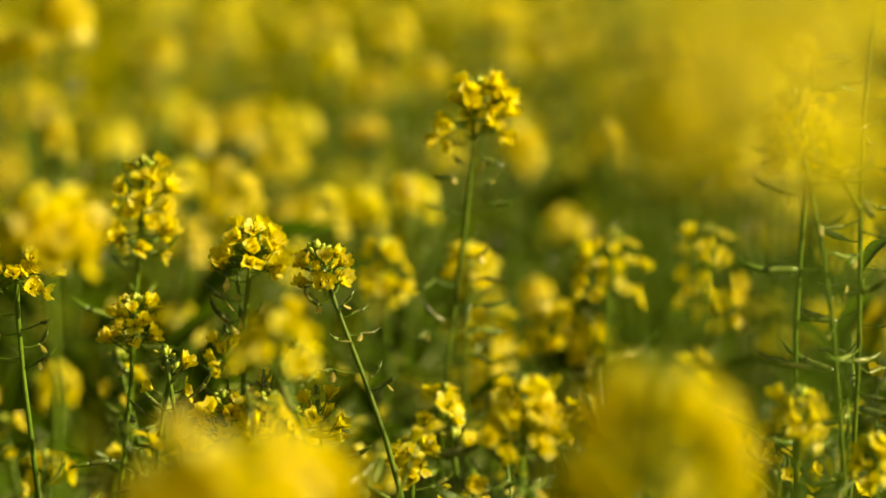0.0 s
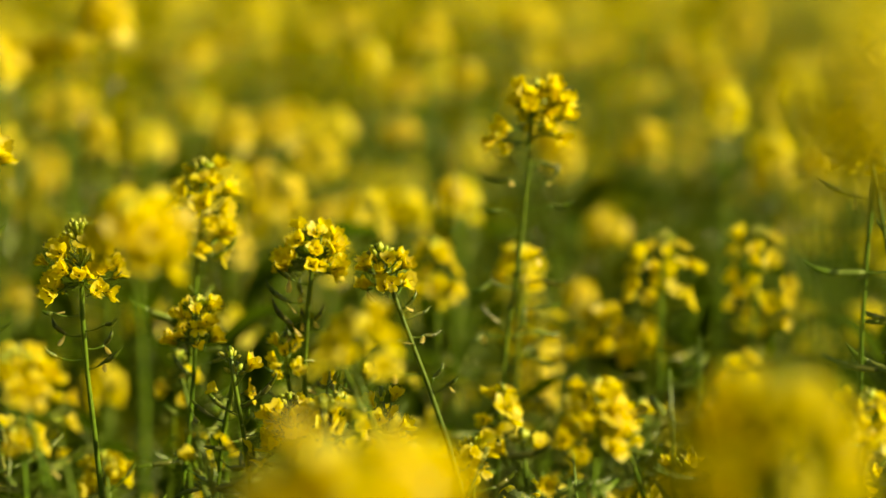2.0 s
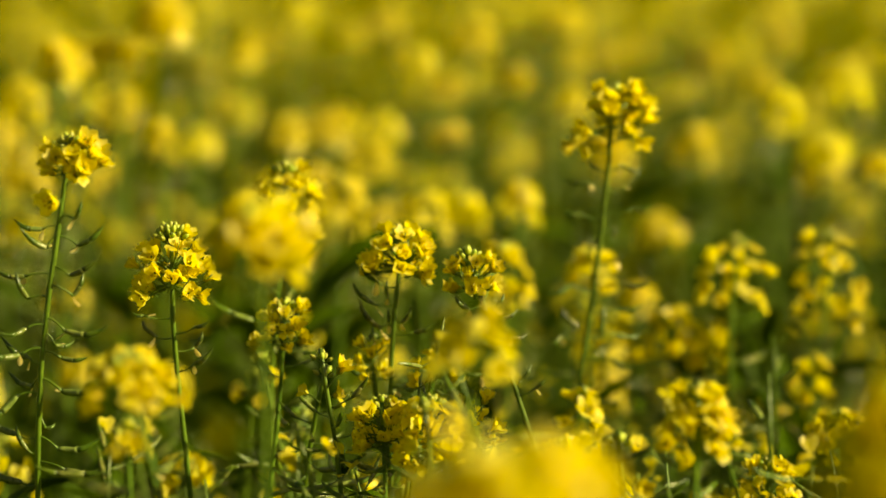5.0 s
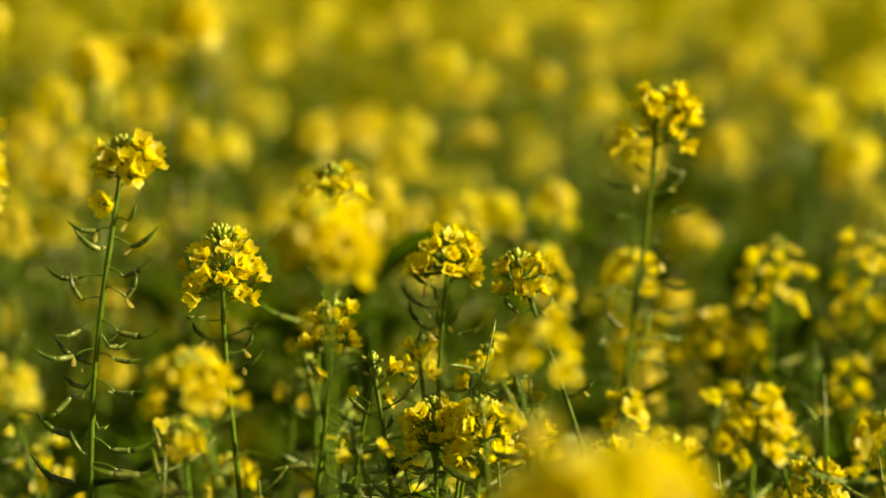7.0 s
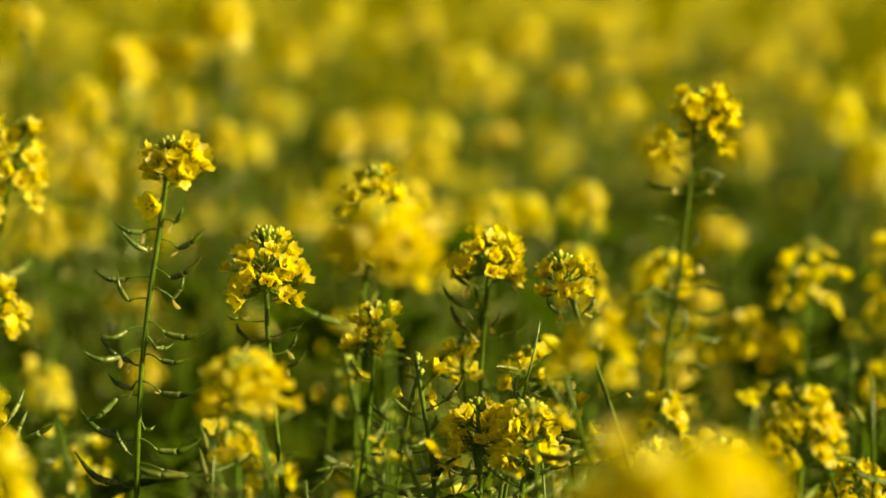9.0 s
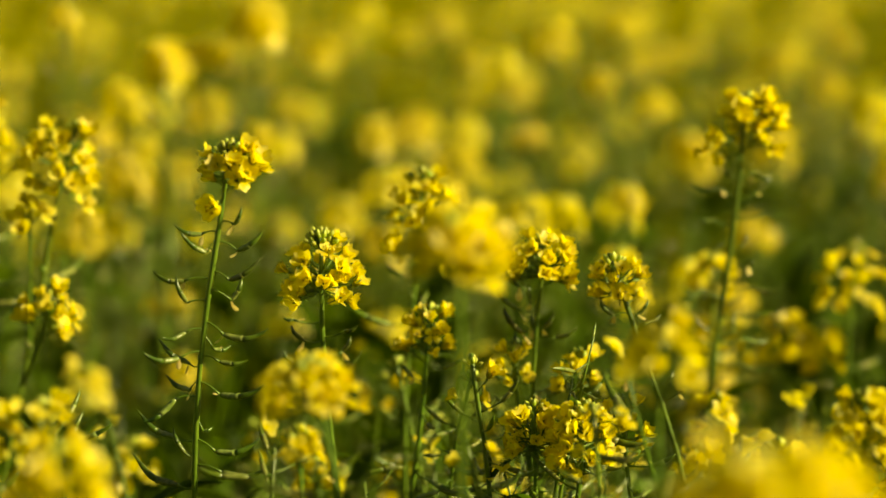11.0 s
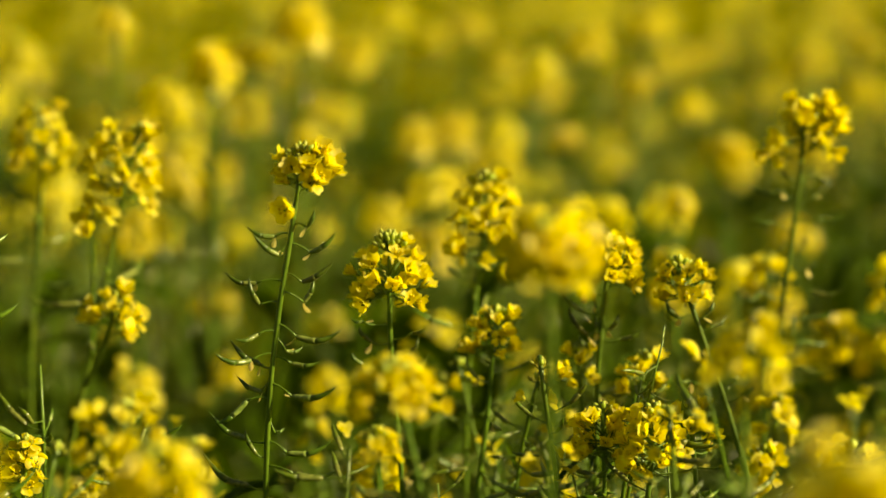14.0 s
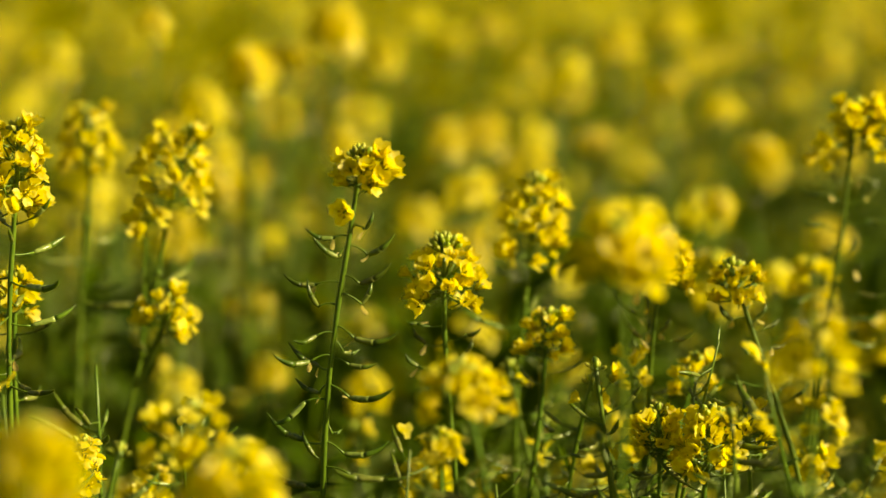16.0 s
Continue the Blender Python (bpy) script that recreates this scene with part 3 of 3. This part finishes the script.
far_plant(-0.050, 2.211, 1.124, 1.07)
far_plant(-0.247, 2.656, 1.128, 1.14)
far_plant(-0.074, 2.157, 1.025, 1.05)
far_plant(-0.011, 2.069, 1.085, 0.83)
far_plant(-0.309, 1.871, 1.145, 1.20)
far_plant(-0.278, 2.278, 1.099, 0.98)
far_plant(-0.210, 3.214, 1.078, 1.38)
far_plant(-0.132, 2.138, 1.034, 0.81)
far_plant(-0.179, 2.039, 1.047, 0.88)
far_plant(-0.217, 1.988, 1.043, 0.80)
far_plant(-0.366, 1.706, 1.123, 1.01)
far_plant(-0.239, 1.878, 0.986, 0.92)
far_plant(0.041, 2.112, 1.065, 1.02)
far_plant(0.195, 3.211, 1.058, 1.21)
far_plant(-0.094, 2.674, 1.038, 1.15)
far_plant(0.068, 2.886, 1.111, 1.39)
far_plant(-0.025, 1.548, 1.037, 0.71)
far_plant(0.194, 1.819, 1.081, 0.88)
far_plant(0.099, 1.827, 0.978, 0.94)
far_plant(-0.202, 2.038, 1.042, 0.99)
far_plant(-0.310, 1.871, 1.151, 1.10)
far_plant(-0.368, 1.706, 1.124, 1.01)
far_plant(-0.098, 2.106, 1.099, 0.85)
far_plant(-0.350, 1.907, 1.118, 1.13)
far_plant(-0.297, 1.748, 1.060, 0.66)
far_plant(-0.129, 1.888, 0.980, 0.72)
far_plant(-0.188, 1.942, 1.006, 0.84)
far_plant(-0.340, 2.720, 1.011, 1.03)
far_plant(-0.299, 2.480, 1.025, 0.94)
far_plant(-0.180, 2.269, 1.032, 1.16)
far_plant(-0.071, 2.603, 1.043, 1.12)
far_plant(-0.160, 3.016, 1.103, 1.29)
far_plant(0.271, 2.505, 1.057, 1.08)
far_plant(-0.423, 2.450, 1.026, 1.12)
far_plant(0.083, 3.067, 1.106, 1.48)
far_plant(0.142, 3.110, 1.055, 1.34)
far_plant(-0.408, 1.589, 1.011, 0.73)
far_plant(-0.408, 1.573, 0.899, 0.86)
far_plant(-0.415, 1.787, 0.981, 0.87)
far_plant(-0.386, 2.133, 0.928, 0.98)
far_plant(-0.391, 1.782, 1.021, 0.82)
far_plant(-0.412, 1.802, 1.089, 0.92)
far_plant(-0.430, 1.640, 1.158, 0.75)
far_plant(-0.456, 1.797, 0.909, 0.69)
far_plant(0.130, 2.065, 0.801, 0.85)
far_plant(0.276, 3.871, 1.078, 1.66)
far_plant(-0.307, 2.096, 1.023, 0.91)
far_plant(-0.125, 2.608, 1.077, 0.98)
far_plant(0.153, 2.097, 1.029, 0.91)
far_plant(-0.381, 1.907, 1.115, 0.92)
far_plant(-0.364, 2.001, 1.066, 0.97)
far_plant(0.062, 1.996, 1.033, 0.97)
far_plant(-0.400, 1.745, 1.040, 0.94)
far_plant(-0.315, 2.196, 1.015, 0.95)
far_plant(0.072, 1.996, 1.029, 0.75)
far_plant(-0.551, 1.907, 1.120, 1.02)
far_plant(-0.484, 1.691, 1.019, 0.73)
far_plant(0.025, 1.604, 0.976, 0.83)
far_plant(0.032, 1.538, 0.931, 0.84)
far_plant(0.029, 1.495, 0.913, 0.78)
far_plant(0.070, 1.681, 0.944, 0.64)
far_plant(0.032, 1.577, 0.923, 0.65)
far_plant(-0.367, 1.730, 0.936, 0.94)
far_plant(-0.345, 1.624, 0.900, 0.80)
far_plant(-0.270, 1.574, 0.900, 0.73)
far_plant(-0.062, 1.740, 1.005, 0.94)
far_plant(-0.020, 1.711, 1.015, 0.83)
far_plant(-0.091, 1.690, 1.010, 0.96)
far_plant(-0.123, 1.784, 0.957, 0.97)
far_plant(-0.401, 2.093, 1.002, 1.02)
far_plant(-0.454, 1.786, 0.977, 0.82)


def thick(x, y, scale=3.0):
    """How densely the crop stands at a place: it grows in clumps with gaps between."""
    return noise.noise((x * scale, y * scale * 0.6, 4.0))


def sow():
    """The rest of the nearer field, plant by plant."""
    r = random.Random(41)
    made = 0
    while made < 125:
        y = 1.5 + 2.3 * r.random() ** 1.25
        x = r.uniform(-0.30 - 0.22 * y, 0.08 + 0.22 * y)
        z = EYE - (0.11 if y < 2.6 else 0.095) - abs(r.gauss(0, 0.12)) - (0.05 if y < 1.7 else 0)
        if min((x - a) ** 2 + (y - b) ** 2 for a, b in TAKEN) < 0.045 ** 2:
            continue
        if (x < -0.22 and y < 1.9 and z < 1.02) or thick(x, y) < r.uniform(-0.12, 0.06):
            continue
        if 0.028 < x / y < 0.125 and (y < 2.5 or (y < 2.9 and z < 1.03)):
            continue
        made += 1
        if -0.2 < x / y < 0.03 and y > 1.8 and r.random() < 0.7:
            continue
        far_plant(x, y, z, r.uniform(0.75, 1.3))


def undergrowth():
    """Lower plants between the tall ones: younger heads, and shoots that carry pods only."""
    r = random.Random(5)
    for i in range(46):
        y = r.uniform(0.98, 1.55)
        x = r.uniform(-0.36 - 0.12 * y, 0.12 + 0.12 * y)
        z = EYE - 0.18 * y - r.uniform(0.0, 0.10)
        bloom = r.random() < 0.4 and not -0.2 < x < 0.06
        if y < 1.25 and -0.36 < x < -0.2:
            continue
        if bloom:
            z -= 0.05
        mustard(x, y, z, r.uniform(0.024, 0.036), r.uniform(0.02, 0.03), r.randint(8, 14) if bloom else r.randint(0, 3), lean=r.uniform(-0.3, 0.3),
                lean_y=r.uniform(-0.2, 0.2), pods=r.randint(10, 18), pod_to=r.uniform(0.08, 0.14), buds=6, fine=False, leaves=6, leaf_from=0.05, thick=0.0009,
                label="short mustard plant with a small yellow head" if bloom else "thin green mustard shoot with pods and few petals", group="low mustard plants")


undergrowth()
sow()


# ---- the crop beyond and around, and the leaves below the heads ----
def light_head(r):
    """A flower head of few faces on its stem and pods, for the crop that stands around. Numbers: 0 petal, 1 stalk, 2 bud, 3 pod, 4 leaf."""
    s = Shape()
    stem = Stem((0, 0, 0), 0, 0, 1.1, r.randint(0, 99))
    for at, face, size, root in raceme_spots(r, stem, 0.046, 0.030, 15):
        m = aim(at, face, r.uniform(0, 6), size)
        for k in range(4):
            a, w = k * math.pi / 2, 0.0042
            c, n = math.cos(a), math.sin(a)
            pts = [(0, 0, 0.001), (0.006 * c - w * n, 0.006 * n + w * c, 0.004), (0.0095 * c, 0.0095 * n, 0.0035), (0.006 * c + w * n, 0.006 * n - w * c, 0.005)]
            s.put(Shape().add(pts, [(0, 1, 2, 3)], 0), m)
    s.add(*tube([(0, 0, -1.04), (0.01, 0, -0.5), (0, 0, -0.01)], [0.0026, 0.0020, 0.0009], 3), 1)
    for i in range(9):
        m = pose(0, 0, -0.035 - 0.02 * i, 0, r.uniform(-35, 0), i * 137.5)
        s.put(Shape().add(*tube([(0, 0, 0), (0.014, 0, 0.003), (0.030, 0, 0.014)], [0.0006, 0.0016, 0.0004], 3), 3), m)
    for i in range(6):
        m = pose(0, 0, -0.26 - 0.1 * i, 0, r.uniform(-50, 10), i * 137.5) @ Matrix.Scale(r.uniform(0.8, 2.0), 4)
        pts = [(0, 0, 0), (0.03, 0.012, 0.008), (0.03, 0, 0.004), (0.03, -0.012, 0.008), (0.075, 0.008, 0.0), (0.075, 0, -0.004), (0.075, -0.008, 0.0), (0.10, 0, -0.012)]
        s.put(Shape().add(pts, [(0, 2, 1), (0, 3, 2), (1, 2, 5, 4), (2, 3, 6, 5), (4, 5, 7), (5, 6, 7)], 4), m)
    return s


def shoot(r, height):
    """A thin side shoot, as its stem's shape and the poses of its pods, small leaves and few last petals."""
    stem, pieces = Shape(), []
    lean, bow = r.uniform(-0.35, 0.35), r.uniform(-0.12, 0.12)
    line = [Vector((lean * (u - 1) * height + bow * height * u * (1 - u), 0, (u - 1) * height)) for u in [i / 7 for i in range(8)]]
    stem.add(*tube(line, [0.0021, 0.0019, 0.0017, 0.0015, 0.0013, 0.0011, 0.0009, 0.0006], 5), 0)
    at = lambda u: line[min(6, int(u * 7))].lerp(line[min(6, int(u * 7)) + 1], u * 7 - min(6, int(u * 7)))
    for i in range(r.randint(7, 12)):
        m = Matrix.Translation(at(r.uniform(0.55, 0.99))) @ pose(0, 0, 0, 0, r.uniform(-30, 20), i * 137.5 + r.uniform(-30, 30)) @ Matrix.Scale(r.uniform(0.7, 1.1), 4)
        pieces.append(("pod", r.randrange(len(PODS)), m))
    for i in range(r.randint(3, 6)):
        m = Matrix.Translation(at(r.uniform(0.1, 0.5))) @ pose(0, 0, 0, 0, r.uniform(-40, 10), r.uniform(0, 360)) @ Matrix.Scale(r.uniform(0.4, 0.8), 4)
        pieces.append(("leaf", r.randrange(len(LEAVES)), m))
    for i in range(r.choice((0, 0, 2, 4, 6))):
        m = Matrix.Translation(at(1) + Vector((r.uniform(-0.008, 0.008), r.uniform(-0.008, 0.008), r.uniform(-0.008, 0.006)))) @ pose(0, 0, 0, 0, r.uniform(-50, 50), r.uniform(0, 360))
        pieces.append(("petal", r.randrange(len(PETALS)), m))
    return stem, pieces


def tangle():
    """Side shoots that fill the room under the flower heads: the nearest one by one, the rest joined."""
    r = random.Random(23)
    models = [shoot(r, 0.24) for _ in range(14)]
    stems = [stem.mesh("stem", [STALK]) for stem, pieces in models]
    kinds = {"pod": (POD_MESH, PODS, (2, 1, 3)), "leaf": (LEAF_MESH, LEAVES, (0,)), "petal": (PETAL_MESH, PETALS, (4,))}
    joined = []
    for stem, pieces in models:
        whole = Shape().put(stem, Matrix.Identity(4), 1)
        for name, k, m in pieces:
            piece = Shape().put(kinds[name][1][k], m)
            piece.m = [kinds[name][2][n] for n in piece.m]
            whole.put(piece, Matrix.Identity(4))
        joined.append(whole)
    s, near = Shape(), 0
    for i in range(330):
        y = 0.98 + 1.25 * r.random() ** 1.2
        x = r.uniform(-0.30 - 0.20 * y, 0.06 + 0.20 * y)
        z = EYE - (0.172 + 0.10 * r.random() ** 0.7) * y
        if r.random() < (0.8 if x < -0.16 else 0.25):
            continue
        m = pose(x, y, z, 0, r.uniform(-12, 12), r.uniform(0, 360)) @ Matrix.Scale(r.uniform(0.8, 1.15), 4)
        k = r.randrange(14)
        if y < 1.25 and near < 36:
            near += 1
            plant = new("mustard_shoot")
            plant.matrix_basis = m @ pose(0, 0, -0.24)
            part("stem", stems[k], plant, pose(0, 0, 0.24))
            for name, n, place in models[k][1]:
                part(name, kinds[name][0][n], plant, pose(0, 0, 0.24) @ place)
            tagged(plant, "thin green mustard side shoot with small pods", "plant", "mustard side shoots")
        else:
            s.put(joined[k], m)
    tagged(new("side_shoots", s.mesh("side_shoots", [LEAF, STALK, POD, BEAK, PETAL])), "tangle of thin green side shoots with pods", "foliage", kind="stuff")


def crop():
    r = random.Random(77)
    models = [light_head(r) for _ in range(8)]
    s = Shape()

    def stand(x, y, low=0.0):
        z = EYE - 0.09 - abs(r.gauss(0, 0.07)) - low
        s.put(r.choice(models), pose(x, y, z, 0, 0, r.uniform(0, 360)) @ Matrix.Diagonal((*(r.uniform(0.85, 1.25),) * 2, z / 1.05, 1)))

    for i in range(680):  # ahead
        y = 3.6 + 11 * r.random() ** 1.1
        x = r.uniform(-0.6 - 0.32 * y, 0.4 + 0.32 * y)
        if thick(x, y, 1.6) > -0.05 and (not -0.16 < x / y < 0.02 or r.random() < 0.7):
            stand(x, y)
    for i in range(5600):  # around
        a, d = r.uniform(0, 2 * math.pi), 5.1 * r.random() ** 0.55
        x, y = d * math.sin(a), d * math.cos(a)
        seen = y > 0 and -0.34 - 0.24 * y < x < 0.10 + 0.24 * y
        if seen or (abs(x + 0.1) < 0.6 and abs(y) < 0.55):
            continue
        stand(x, y)
    for i in range(1600):  # farther off on all sides
        a, d = r.uniform(0, 2 * math.pi), 4.5 + 7 * r.random()
        stand(d * math.sin(a), d * math.cos(a))
    for i in range(270):  # lower heads between the nearer plants
        y = 1.55 + 2.6 * r.random()
        x = r.uniform(-0.35 - 0.24 * y, 0.12 + 0.24 * y)
        if (0.02 < x / y < 0.135 and y < 3.2) or (x < -0.2 and y < 1.8) or (-0.2 < x / y < 0.02 and r.random() < 0.6):
            continue
        stand(x, y, 0.08 + 0.02 * y)
    tagged(new("mustard_crop", s.mesh("mustard_crop", [PETAL, STALK, BUD, POD, LEAF])), "dense yellow mustard crop stretching into the distance", "crop", kind="stuff")
    f = Shape()
    for i in range(6500):
        y = 0.75 + 5.5 * r.random() ** 1.5
        x = r.uniform(-0.5 - 0.3 * y, 0.3 + 0.3 * y)
        z = EYE - 0.26 - 0.35 * r.random() - (0.06 if y < 1.4 else 0)
        f.put(r.choice(LEAVES), pose(x, y, z, r.uniform(-30, 30), r.uniform(-60, 30), r.uniform(0, 360)) @ Matrix.Scale(r.uniform(0.6, 1.3), 4))
    tagged(new("crop_foliage", f.mesh("crop_foliage", [LEAF])), "dark green leaves and side shoots below the flower heads", "foliage", kind="stuff")


crop()
tangle()
